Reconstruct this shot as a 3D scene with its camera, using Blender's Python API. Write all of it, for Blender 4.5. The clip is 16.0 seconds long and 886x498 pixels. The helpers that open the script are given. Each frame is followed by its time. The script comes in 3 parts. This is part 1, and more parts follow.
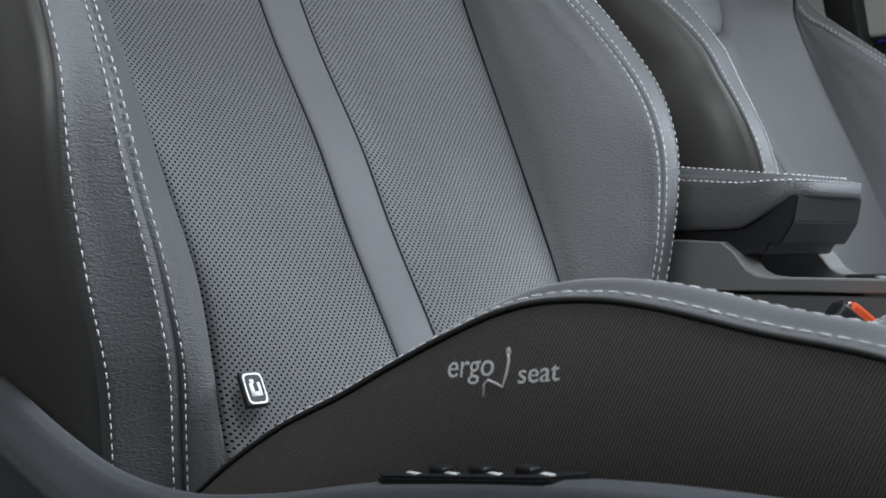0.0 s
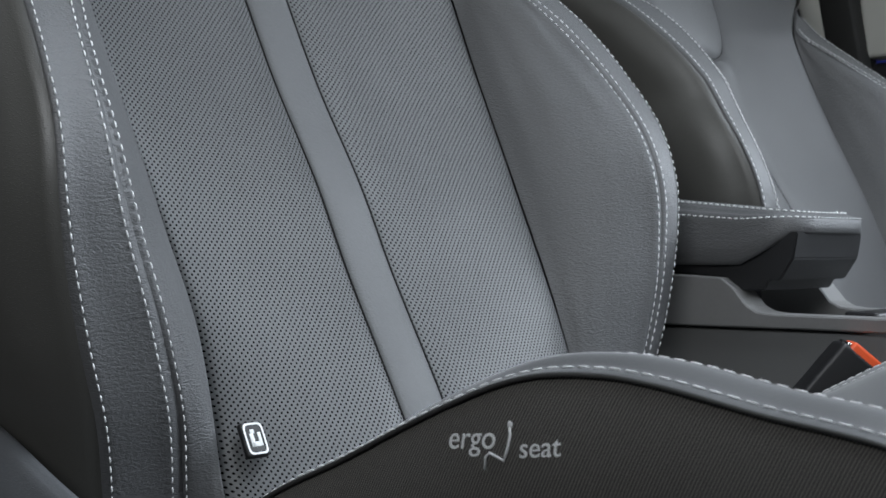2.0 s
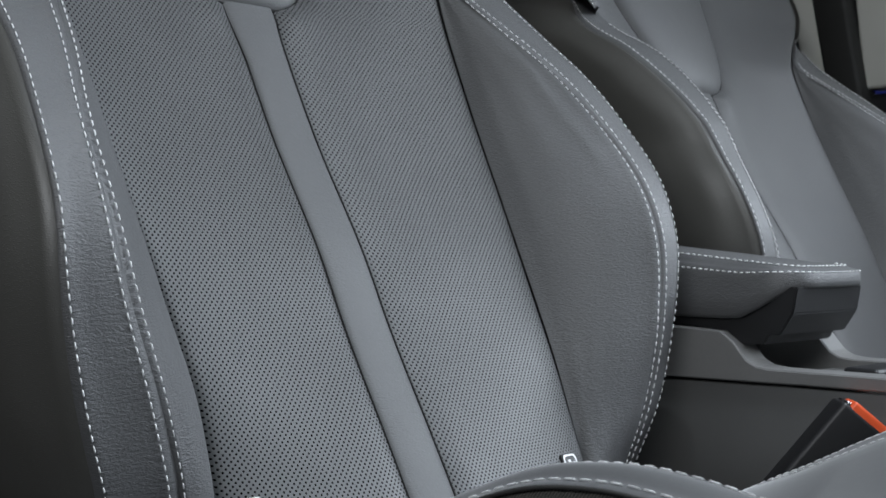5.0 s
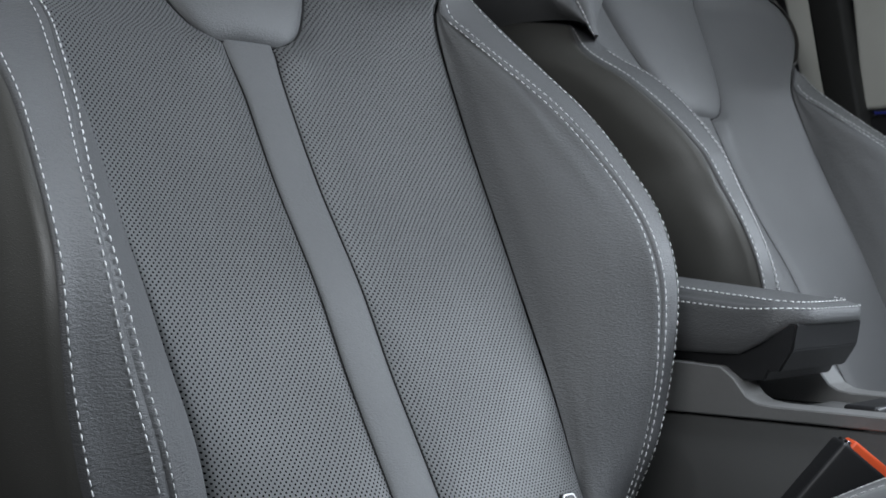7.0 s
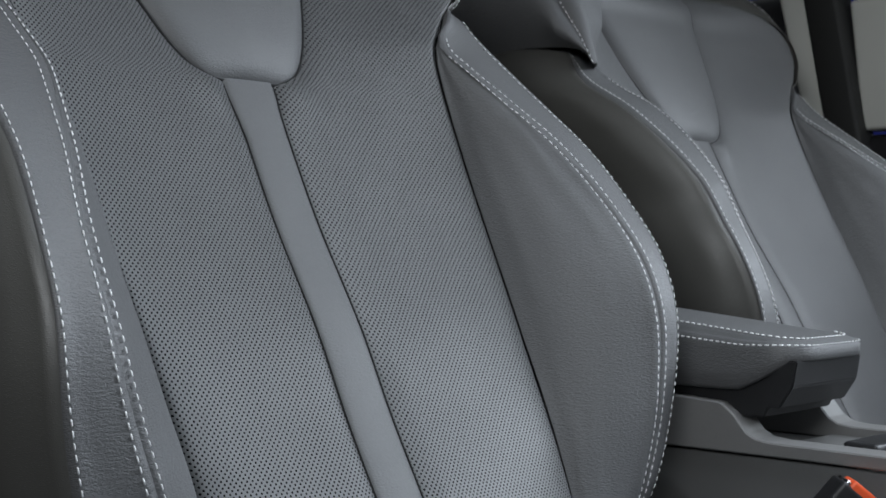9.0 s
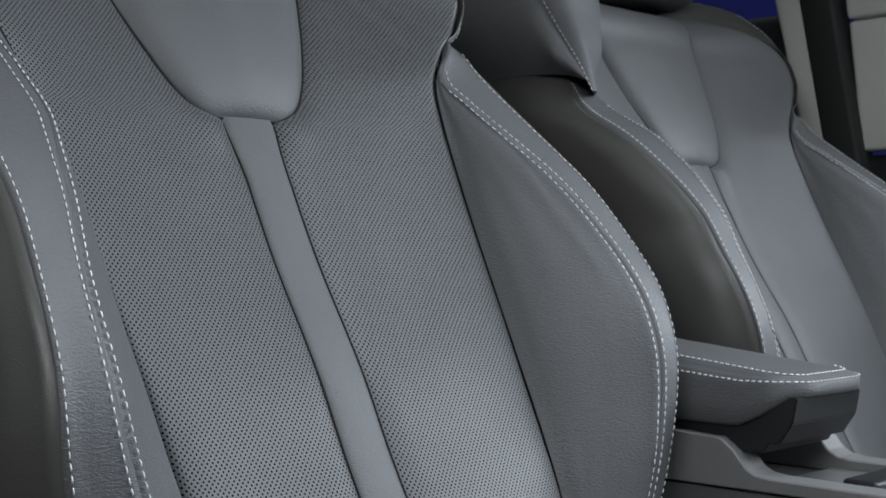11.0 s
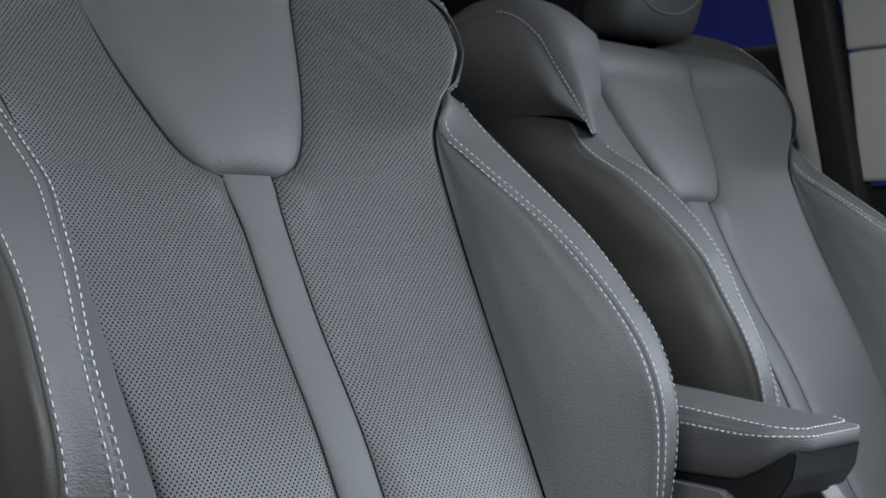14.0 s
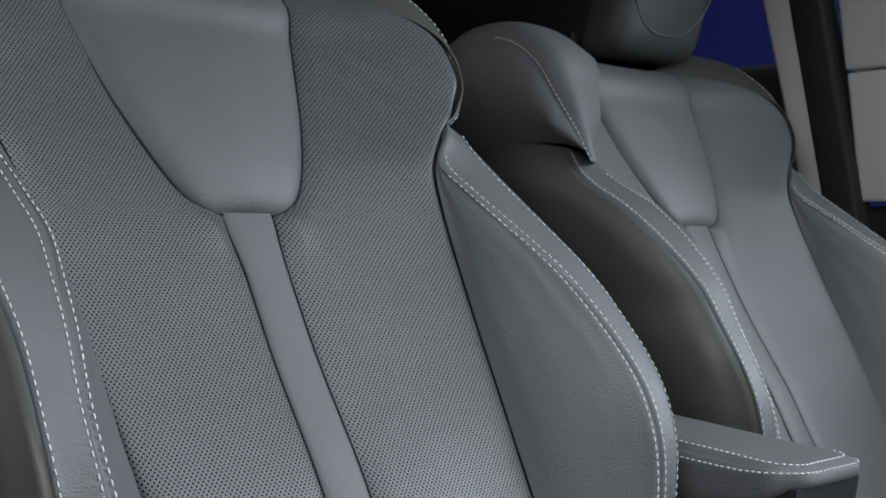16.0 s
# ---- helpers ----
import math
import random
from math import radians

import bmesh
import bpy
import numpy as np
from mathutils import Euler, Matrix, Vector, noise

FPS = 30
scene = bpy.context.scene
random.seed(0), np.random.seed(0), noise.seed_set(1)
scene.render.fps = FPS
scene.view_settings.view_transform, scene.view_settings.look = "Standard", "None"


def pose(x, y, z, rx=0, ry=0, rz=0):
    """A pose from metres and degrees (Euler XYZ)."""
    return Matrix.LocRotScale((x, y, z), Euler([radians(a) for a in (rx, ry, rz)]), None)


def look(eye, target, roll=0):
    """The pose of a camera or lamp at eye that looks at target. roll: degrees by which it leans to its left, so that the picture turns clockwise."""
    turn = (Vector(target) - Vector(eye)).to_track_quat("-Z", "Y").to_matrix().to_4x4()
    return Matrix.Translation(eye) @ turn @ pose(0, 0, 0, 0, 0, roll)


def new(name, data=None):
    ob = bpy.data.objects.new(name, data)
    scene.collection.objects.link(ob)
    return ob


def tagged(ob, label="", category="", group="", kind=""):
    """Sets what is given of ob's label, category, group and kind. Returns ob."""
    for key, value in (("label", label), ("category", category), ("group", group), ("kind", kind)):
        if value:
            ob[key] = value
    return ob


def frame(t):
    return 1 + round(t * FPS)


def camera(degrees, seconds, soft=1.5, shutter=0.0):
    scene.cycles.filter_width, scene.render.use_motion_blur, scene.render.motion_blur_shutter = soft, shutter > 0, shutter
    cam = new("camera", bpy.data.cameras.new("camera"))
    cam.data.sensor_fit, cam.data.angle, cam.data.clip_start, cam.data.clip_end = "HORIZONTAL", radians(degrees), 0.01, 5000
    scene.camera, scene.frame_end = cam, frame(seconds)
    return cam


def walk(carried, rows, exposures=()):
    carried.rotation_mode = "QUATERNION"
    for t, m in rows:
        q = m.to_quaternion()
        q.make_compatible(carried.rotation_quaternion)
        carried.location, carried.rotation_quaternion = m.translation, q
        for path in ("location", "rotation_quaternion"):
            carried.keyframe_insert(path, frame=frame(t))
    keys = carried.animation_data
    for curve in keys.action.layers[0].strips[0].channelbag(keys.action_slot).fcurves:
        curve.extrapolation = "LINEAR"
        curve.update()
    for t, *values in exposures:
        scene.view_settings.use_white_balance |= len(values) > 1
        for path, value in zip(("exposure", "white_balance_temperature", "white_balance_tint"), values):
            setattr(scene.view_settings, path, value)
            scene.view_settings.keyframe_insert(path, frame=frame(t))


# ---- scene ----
import functools

# The camera slides straight up beside an open front door, looking back across the front seats.
cam = camera(38.43, 16.0)
cam.data.dof.use_dof, cam.data.dof.focus_distance, cam.data.dof.aperture_fstop = True, 0.76, 24.0
START, YAW, RISE = Vector((-0.582, -0.823, 0.38)), -44.0, 0.01484
ROWS = []
for k in range(33):
    t = k * 0.5
    drift = -0.0086 * t / 16
    ROWS.append((t, pose(START.x + 0.7193 * drift, START.y - 0.6947 * drift, START.z + RISE * t, 90, 0, YAW - 0.51 * t / 16)))
walk(cam, ROWS, [(0.0, 0.0, 6500, 10), (5.0, -0.09, 6500, 10), (16.0, -0.18, 6500, 10)])

# ---- world and light ----
world = bpy.data.worlds.new("hall_light")
scene.world = world
world.use_nodes = True
world.node_tree.nodes["Background"].inputs[0].default_value = (0.88, 0.95, 1.0, 1)
world.node_tree.nodes["Background"].inputs[1].default_value = 0.12


def area_lamp(name, eye, target, w, h, power, color):
    data = bpy.data.lights.new(name, "AREA")
    data.shape, data.size, data.size_y, data.energy, data.color = "RECTANGLE", w, h, power, color
    ob = new(name, data)
    ob.matrix_world = look(eye, target)
    return ob


# unseen hall lamps, placed to shine in through the windscreen and over the open door
area_lamp("hall_light_front", (0.9, -2.2, 1.45), (0.3, -0.1, 0.40), 2.2, 1.0, 15, (0.84, 0.93, 1.02))
area_lamp("hall_light_above", (0.45, -1.10, 2.5), (0.3, -0.4, 0.4), 1.8, 1.2, 65, (0.84, 0.93, 1.03))
# added fill from the right that brightens the far seat and armrest
area_lamp("fill_light_far_side", (2.3, -1.8, 1.45), (0.6, 0.0, 0.6), 1.4, 0.8, 80, (0.84, 0.93, 1.03))
area_lamp("hall_light_door", (-2.2, -1.5, 1.65), (0.4, -0.1, 0.6), 1.4, 0.7, 38, (0.92, 0.96, 1.0))


# ---- small mathematics ----
def bisect_place(xs, x):
    """How many of xs lie below x."""
    return sum(1 for a in xs if a < x)


def curve(rows):
    """A smooth function through rows of (place, value, ...), one value or a tuple of them."""
    xs = [float(r[0]) for r in rows]
    ys = np.array([r[1:] for r in rows], float)
    d = np.diff(ys, axis=0) / np.diff(np.array(xs))[:, None]
    m = np.vstack([d[:1], (d[1:] + d[:-1]) / 2, d[-1:]])
    flat = np.vstack([np.zeros((1, ys.shape[1]), bool), d[1:] * d[:-1] <= 0, np.zeros((1, ys.shape[1]), bool)])
    m[flat] = 0
    ys, m = ys.tolist(), m.tolist()
    count = len(ys[0])

    @functools.lru_cache(None)
    def at(x):
        x = min(max(x, xs[0]), xs[-1])
        i = min(max(bisect_place(xs, x) - 1, 0), len(xs) - 2)
        h = xs[i + 1] - xs[i]
        s = (x - xs[i]) / h
        a, b, c, e = 2 * s**3 - 3 * s**2 + 1, (s**3 - 2 * s**2 + s) * h, -2 * s**3 + 3 * s**2, (s**3 - s**2) * h
        v = [a * ys[i][k] + b * m[i][k] + c * ys[i + 1][k] + e * m[i + 1][k] for k in range(count)]
        return v[0] if count == 1 else tuple(v)
    return at


def steps(a, b, n):
    return [a + (b - a) * i / n for i in range(n + 1)]


def bell(d, w):
    return math.exp(-(d / w) ** 2)


# ---- materials ----
def material(name, color, rough, metal=0.0):
    m = bpy.data.materials.new(name)
    m.use_nodes = True
    p = m.node_tree.nodes["Principled BSDF"]
    p.inputs["Base Color"].default_value = (*color, 1)
    p.inputs["Roughness"].default_value = rough
    p.inputs["Metallic"].default_value = metal
    return m, m.node_tree, p


def node(tree, kind, **values):
    n = tree.nodes.new(kind)
    for key, value in values.items():
        n.inputs[key].default_value = value
    return n


def maths(tree, op, a, b=None):
    n = tree.nodes.new("ShaderNodeMath")
    n.operation = op
    for i, v in enumerate((a, b)):
        if v is None:
            continue
        if isinstance(v, (int, float)):
            n.inputs[i].default_value = v
        else:
            tree.links.new(v, n.inputs[i])
    return n.outputs[0]


def textured(name, color, rough, cell=0.0013, grain=0.00012, wear=0.12, holes=False, weave=False, metal=0.0, crease=0.0, lie=1.6, sheen=0.0):
    """Grained leather, plastic or cloth: colour drift at two scales, fine relief, and holes or twill by the mesh's own lengths."""
    m, tree, p = material(name, color, rough, metal)
    link = tree.links.new
    coord = tree.nodes.new("ShaderNodeTexCoord")
    broad = node(tree, "ShaderNodeTexNoise", Scale=14.0, Detail=3.0)
    fine = node(tree, "ShaderNodeTexNoise", Scale=420.0, Detail=2.0)
    link(coord.outputs["Object"], broad.inputs["Vector"])
    link(coord.outputs["Object"], fine.inputs["Vector"])
    amount = maths(tree, "ADD", maths(tree, "MULTIPLY", broad.outputs["Fac"], wear * 2), maths(tree, "MULTIPLY", fine.outputs["Fac"], wear))
    amount = maths(tree, "ADD", amount, 1 - wear * 1.5)
    tint = tree.nodes.new("ShaderNodeVectorMath")
    tint.operation = "SCALE"
    tint.inputs[0].default_value = color
    link(amount, tint.inputs["Scale"])
    colour = tint.outputs[0]
    cells = node(tree, "ShaderNodeTexVoronoi", Scale=1 / cell)
    warp = tree.nodes.new("ShaderNodeVectorMath")
    warp.operation = "ADD"
    soft_noise = node(tree, "ShaderNodeTexNoise", Scale=0.35 / cell)
    shrink = tree.nodes.new("ShaderNodeVectorMath")
    shrink.operation = "SCALE"
    shrink.inputs["Scale"].default_value = cell * 0.8
    link(coord.outputs["Object"], soft_noise.inputs["Vector"])
    link(soft_noise.outputs["Color"], shrink.inputs[0])
    link(coord.outputs["Object"], warp.inputs[0])
    link(shrink.outputs[0], warp.inputs[1])
    flatten = tree.nodes.new("ShaderNodeMapping")
    flatten.inputs["Scale"].default_value = (1, 1, lie)
    link(warp.outputs[0], flatten.inputs[0])
    link(flatten.outputs[0], cells.inputs["Vector"])
    height = maths(tree, "MULTIPLY", maths(tree, "MINIMUM", cells.outputs["Distance"], 0.45), -grain * 2)
    if lie > 1.6:
        # hide whose fine wrinkles lie mostly level
        grainy = node(tree, "ShaderNodeTexNoise", Scale=0.75 / cell, Detail=2.5, Roughness=0.55, Distortion=0.4)
        link(flatten.outputs[0], grainy.inputs["Vector"])
        height = maths(tree, "ADD", maths(tree, "MULTIPLY", height, 0.25), maths(tree, "MULTIPLY", grainy.outputs["Fac"], grain * 1.9))
    height = maths(tree, "ADD", height, maths(tree, "MULTIPLY", fine.outputs["Fac"], grain * 0.5))
    p.inputs["Sheen Weight"].default_value = sheen
    p.inputs["Sheen Roughness"].default_value = 0.4
    if crease:
        fold = node(tree, "ShaderNodeTexNoise", Scale=60.0, Detail=4.0, Roughness=0.6)
        lay = tree.nodes.new("ShaderNodeMapping")
        lay.inputs["Scale"].default_value = (1, 1, 2.4)
        link(coord.outputs["Object"], lay.inputs[0])
        link(lay.outputs[0], fold.inputs["Vector"])
        height = maths(tree, "ADD", height, maths(tree, "MULTIPLY", fold.outputs["Fac"], crease))
    if holes or weave:
        uv = tree.nodes.new("ShaderNodeSeparateXYZ")
        link(coord.outputs["UV"], uv.inputs[0])
    if holes:
        masks = []
        for shift in (0.0, 0.5):
            sides = []
            for axis in (0, 1):
                q = maths(tree, "ADD", maths(tree, "DIVIDE", uv.outputs[axis], 0.0046), shift + 50)
                q = maths(tree, "MULTIPLY", maths(tree, "SUBTRACT", maths(tree, "FRACT", q), 0.5), 0.0046)
                sides.append(maths(tree, "MULTIPLY", q, q))
            masks.append(maths(tree, "SQRT", maths(tree, "ADD", *sides)))
        near = maths(tree, "MINIMUM", *masks)
        ramp = tree.nodes.new("ShaderNodeMapRange")
        ramp.inputs["From Min"].default_value, ramp.inputs["From Max"].default_value = 0.00068, 0.00092
        link(near, ramp.inputs["Value"])
        hole = ramp.outputs[0]
        mix = tree.nodes.new("ShaderNodeMix")
        mix.data_type = "RGBA"
        mix.inputs[6].default_value = (0.004, 0.004, 0.004, 1)
        link(hole, mix.inputs[0])
        link(colour, mix.inputs[7])
        colour = mix.outputs[2]
        link(maths(tree, "MULTIPLY", hole, 0.5), p.inputs["Specular IOR Level"])
        height = maths(tree, "ADD", height, maths(tree, "MULTIPLY", hole, 0.0003))
    if weave:
        across = maths(tree, "DIVIDE", maths(tree, "ADD", uv.outputs[0], maths(tree, "MULTIPLY", uv.outputs[1], 0.42)), 0.0015)
        along = maths(tree, "ADD", maths(tree, "DIVIDE", uv.outputs[1], 0.00085), maths(tree, "MULTIPLY", across, 0.5))
        a = maths(tree, "SINE", maths(tree, "MULTIPLY", across, 6.2832))
        b = maths(tree, "SINE", maths(tree, "MULTIPLY", along, 6.2832))
        rib = maths(tree, "MULTIPLY", maths(tree, "ADD", a, maths(tree, "MULTIPLY", b, 0.6)), 0.38)
        lift = tree.nodes.new("ShaderNodeMapRange")
        lift.inputs["From Min"].default_value, lift.inputs["From Max"].default_value = -0.4, 0.5
        lift.inputs["To Min"].default_value, lift.inputs["To Max"].default_value = 0.30, 1.60
        link(rib, lift.inputs["Value"])
        cloth = tree.nodes.new("ShaderNodeVectorMath")
        cloth.operation = "SCALE"
        link(colour, cloth.inputs[0])
        link(lift.outputs[0], cloth.inputs["Scale"])
        colour = cloth.outputs[0]
        height = maths(tree, "ADD", height, maths(tree, "MULTIPLY", rib, 0.00025))
    link(colour, p.inputs["Base Color"])
    bump = tree.nodes.new("ShaderNodeBump")
    bump.inputs["Strength"].default_value = 1.0
    bump.inputs["Distance"].default_value = 1.0
    link(height, bump.inputs["Height"])
    link(bump.outputs[0], p.inputs["Normal"])
    return m


LEATHER = textured("grey_leather", (0.106, 0.107, 0.109), 0.50, cell=0.0022, grain=0.00036, crease=0.00016, lie=2.4)
CUSHION_LEATHER = textured("cushion_grey_leather", (0.106, 0.107, 0.109), 0.45, cell=0.0013, grain=0.00004, lie=2.0, sheen=0.6)
# near-black tone puts the shade under the roof into the headrest's colour
SHADED_HEADREST = textured("shaded_headrest_leather", (0.046, 0.047, 0.047), 0.5, cell=0.0016, grain=0.0002)
SIDE_VINYL = textured("dark_side_vinyl", (0.080, 0.078, 0.072), 0.42, cell=0.0016, grain=0.0001)
CREASED = textured("creased_grey_leather", (0.106, 0.107, 0.109), 0.46, cell=0.0021, grain=0.00034, crease=0.00030, lie=2.2)
SMOOTH_LEATHER = textured("smooth_grey_leather", (0.106, 0.107, 0.109), 0.50, cell=0.0017, grain=0.00026, crease=0.00012, lie=2.0)
PERFORATED = textured("perforated_grey_leather", (0.106, 0.107, 0.109), 0.44, cell=0.001, grain=0.00006, holes=True)
CLOTH = textured("dark_twill_cloth", (0.112, 0.104, 0.095), 0.85, weave=True, grain=0.00004)
THREAD = textured("light_grey_thread", (0.82, 0.82, 0.82), 0.6, cell=0.0005, grain=0.00005)
GREY_PLASTIC = textured("grained_dark_plastic", (0.085, 0.088, 0.093), 0.5, cell=0.0011, grain=0.0002)
BLACK_PLASTIC = textured("black_plastic", (0.012, 0.012, 0.013), 0.45, cell=0.0008, grain=0.00005)
CONSOLE_PLASTIC = textured("console_plastic", (0.045, 0.044, 0.042), 0.55, cell=0.001, grain=0.0001)
SEAM_SHADE = textured("seam_shade", (0.012, 0.012, 0.012), 0.9)
LIP_PLASTIC = textured("console_lip_plastic", (0.17, 0.168, 0.165), 0.42, cell=0.001, grain=0.00008)
PILLAR_TRIM = textured("light_pillar_trim", (0.62, 0.62, 0.57), 0.6, cell=0.001, grain=0.00008, wear=0.05)
RUBBER = textured("black_rubber", (0.014, 0.014, 0.013), 0.7)
CARPET = textured("black_carpet", (0.012, 0.012, 0.012), 0.95, cell=0.003, grain=0.0006)
HEADLINER = textured("grey_headliner", (0.35, 0.35, 0.34), 0.9, cell=0.002, grain=0.0002)
WHITE_PRINT, _, _ = material("white_print", (0.75, 0.75, 0.75), 0.4)
ORANGE, _, _ = material("orange_red_plastic", (0.80, 0.11, 0.035), 0.35)
CHROME, _, _ = material("chrome", (0.6, 0.6, 0.62), 0.2, 1.0)
BLUE_WALL = textured("blue_hall_wall", (0.012, 0.020, 0.20), 0.8, cell=0.05, grain=0.0001)
DARK_WALL = textured("dark_hall_wall", (0.02, 0.022, 0.03), 0.8, cell=0.05, grain=0.0001)


# ---- mesh helpers ----
def thing(name, label, category, place=(0, 0, 0), group=""):
    ob = new(name)
    ob.location = place
    ob.empty_display_size = 0.05
    return tagged(ob, label, category, group)


def part(name, made, mat, parent=None, label="", smooth=True):
    """Links verts, faces (and uv) or a bmesh as one mesh under its thing."""
    me = bpy.data.meshes.new(name)
    if isinstance(made, bmesh.types.BMesh):
        made.to_mesh(me)
        made.free()
    else:
        verts, faces = made[0], made[1]
        me.from_pydata([tuple(v) for v in verts], [], faces)
        if len(made) > 2:
            layer = me.uv_layers.new(name="UVMap")
            for loop in me.loops:
                layer.data[loop.index].uv = made[2][loop.vertex_index]
    me.materials.append(mat)
    if smooth:
        me.polygons.foreach_set("use_smooth", [True] * len(me.polygons))
    me.update()
    ob = new(name, me)
    ob.parent = parent
    if label:
        ob["label"] = label
    return ob


def sheet(fn, us, vs, uv=False, flip=False):
    verts = [fn(u, v) for v in vs for u in us]
    n = len(us)
    faces = []
    for j in range(len(vs) - 1):
        for i in range(n - 1):
            f = (j * n + i, j * n + i + 1, (j + 1) * n + i + 1, (j + 1) * n + i)
            faces.append(f[::-1] if flip else f)
    if not uv:
        return verts, faces
    rise, lengths = 0.0, []
    mid = n // 2
    for j in range(len(vs)):
        if j:
            rise += (Vector(verts[j * n + mid]) - Vector(verts[(j - 1) * n + mid])).length
        lengths.append(rise)
    return verts, faces, [(verts[j * n + i][0] * 1.12, lengths[j]) for j in range(len(vs)) for i in range(n)]


def rounded_box(size, bevel, segments=3, matrix=None):
    bm = bmesh.new()
    bmesh.ops.create_cube(bm, size=1)
    bmesh.ops.scale(bm, vec=size, verts=bm.verts)
    bmesh.ops.bevel(bm, geom=bm.edges[:], offset=bevel, segments=segments, affect="EDGES", profile=0.6)
    if matrix is not None:
        bmesh.ops.transform(bm, matrix=matrix, verts=bm.verts)
    return bm


def extruded(outline, depth, matrix, bevel=0.0, segments=2):
    """An outline in x, y, given depth along z, laid by matrix."""
    bm = bmesh.new()
    low = [bm.verts.new((x, y, 0)) for x, y in outline]
    face = bm.faces.new(low)
    grown = bmesh.ops.extrude_face_region(bm, geom=[face])
    bmesh.ops.translate(bm, vec=(0, 0, depth), verts=[v for v in grown["geom"] if isinstance(v, bmesh.types.BMVert)])
    bmesh.ops.recalc_face_normals(bm, faces=bm.faces[:])
    if bevel:
        bmesh.ops.bevel(bm, geom=bm.edges[:], offset=bevel, segments=segments, affect="EDGES")
    bmesh.ops.transform(bm, matrix=matrix, verts=bm.verts)
    return bm


def stitches(path, pitch=0.0066, length=0.0047, width=0.00047):
    """Thread stitches along rows of (place, normal)."""
    verts, faces = [], []
    travelled, due = 0.0, 0.0
    for (a, na), (b, _) in zip(path, path[1:]):
        seg = b - a
        d = seg.length
        if d < 1e-7:
            continue
        along = seg / d
        while due <= travelled + d:
            c = a + along * (due - travelled)
            side = along.cross(na).normalized()
            k = len(verts)
            verts.append(c - along * length / 2 - na * 0.0005)
            for e in (-0.3, 0.3):
                for u, w in ((1, 0), (0, 1), (-1, 0), (0, -1)):
                    verts.append(c + along * length * e + side * width * u + na * width * w)
            verts.append(c + along * length / 2 - na * 0.0005)
            for i in range(4):
                j = (i + 1) % 4
                faces += [(k, k + 1 + j, k + 1 + i), (k + 1 + i, k + 1 + j, k + 5 + j, k + 5 + i), (k + 9, k + 5 + i, k + 5 + j)]
            due += pitch * random.uniform(0.95, 1.05)
        travelled += d
    return verts, faces


def tube(points, radius, sides=8):
    verts, faces = [], []
    for i, p in enumerate(points):
        t = (points[min(i + 1, len(points) - 1)] - points[max(i - 1, 0)]).normalized()
        a = t.cross(Vector((0.31, 0.2, 0.93))).normalized()
        b = t.cross(a)
        for k in range(sides):
            w = 2 * math.pi * k / sides
            verts.append(p + a * radius * math.cos(w) + b * radius * math.sin(w))
    for i in range(len(points) - 1):
        for k in range(sides):
            j = (k + 1) % sides
            faces.append((i * sides + k, i * sides + j, (i + 1) * sides + j, (i + 1) * sides + k))
    faces.append(tuple(range(sides))[::-1])
    faces.append(tuple(range((len(points) - 1) * sides, len(points) * sides)))
    return verts, faces


# ---- the front seat: its surface, in horizontal slices ----
# middle of the backrest: height, depth
MIDDLE = curve([(0.20, -0.262), (0.26, -0.226), (0.327, -0.186), (0.396, -0.144), (0.453, -0.113), (0.535, -0.060), (0.644, 0.0),
                (0.726, 0.048), (0.80, 0.090), (0.84, 0.115), (0.853, 0.15), (0.857, 0.19)])
# edge of the perforated panel: height, half width, depth
EDGE = curve([(0.20, 0.195, -0.225), (0.28, 0.190, -0.190), (0.367, 0.187, -0.160), (0.45, 0.188, -0.122), (0.593, 0.190, -0.055), (0.66, 0.188, -0.030),
              (0.69, 0.191, -0.020), (0.717, 0.212, -0.008), (0.745, 0.238, 0.002), (0.775, 0.2525, 0.011), (0.80, 0.250, 0.021),
              (0.82, 0.238, 0.034), (0.835, 0.215, 0.050), (0.847, 0.180, 0.075), (0.854, 0.135, 0.11), (0.858, 0.09, 0.15)])
# double-stitched crest of the side bolster
CREST = curve([(0.20, 0.228, -0.165), (0.27, 0.240, -0.182), (0.33, 0.248, -0.200), (0.40, 0.255, -0.209), (0.455, 0.258, -0.207), (0.485, 0.258, -0.199), (0.515, 0.257, -0.184),
               (0.555, 0.250, -0.155), (0.60, 0.234, -0.118), (0.64, 0.213, -0.077), (0.67, 0.198, -0.043), (0.690, 0.1915, -0.0205), (0.73, 0.223, -0.004)])
# outer stitched edge of the side bolster
OUTER = curve([(0.20, 0.250, -0.155), (0.27, 0.263, -0.174), (0.33, 0.273, -0.194), (0.40, 0.281, -0.204), (0.44, 0.2835, -0.206), (0.474, 0.2845, -0.202), (0.515, 0.2865, -0.185),
               (0.555, 0.285, -0.155), (0.60, 0.279, -0.118), (0.64, 0.270, -0.075), (0.686, 0.254, -0.030), (0.717, 0.240, -0.004), (0.73, 0.237, 0.006)])
# half width of the plain piece in the middle: a strip below, a tongue above
TONGUE = curve([(0.20, 0.0215), (0.60, 0.0215), (0.634, 0.0238), (0.6435, 0.0265), (0.6465, 0.0355), (0.651, 0.045), (0.660, 0.055), (0.675, 0.065), (0.69, 0.0725), (0.73, 0.089), (0.80, 0.109), (0.83, 0.116), (0.86, 0.119)])
# half width behind the shoulder's edge
SHOULDER = curve([(0.72, 0.250), (0.775, 0.264), (0.81, 0.264), (0.835, 0.252), (0.85, 0.222), (0.857, 0.17)])
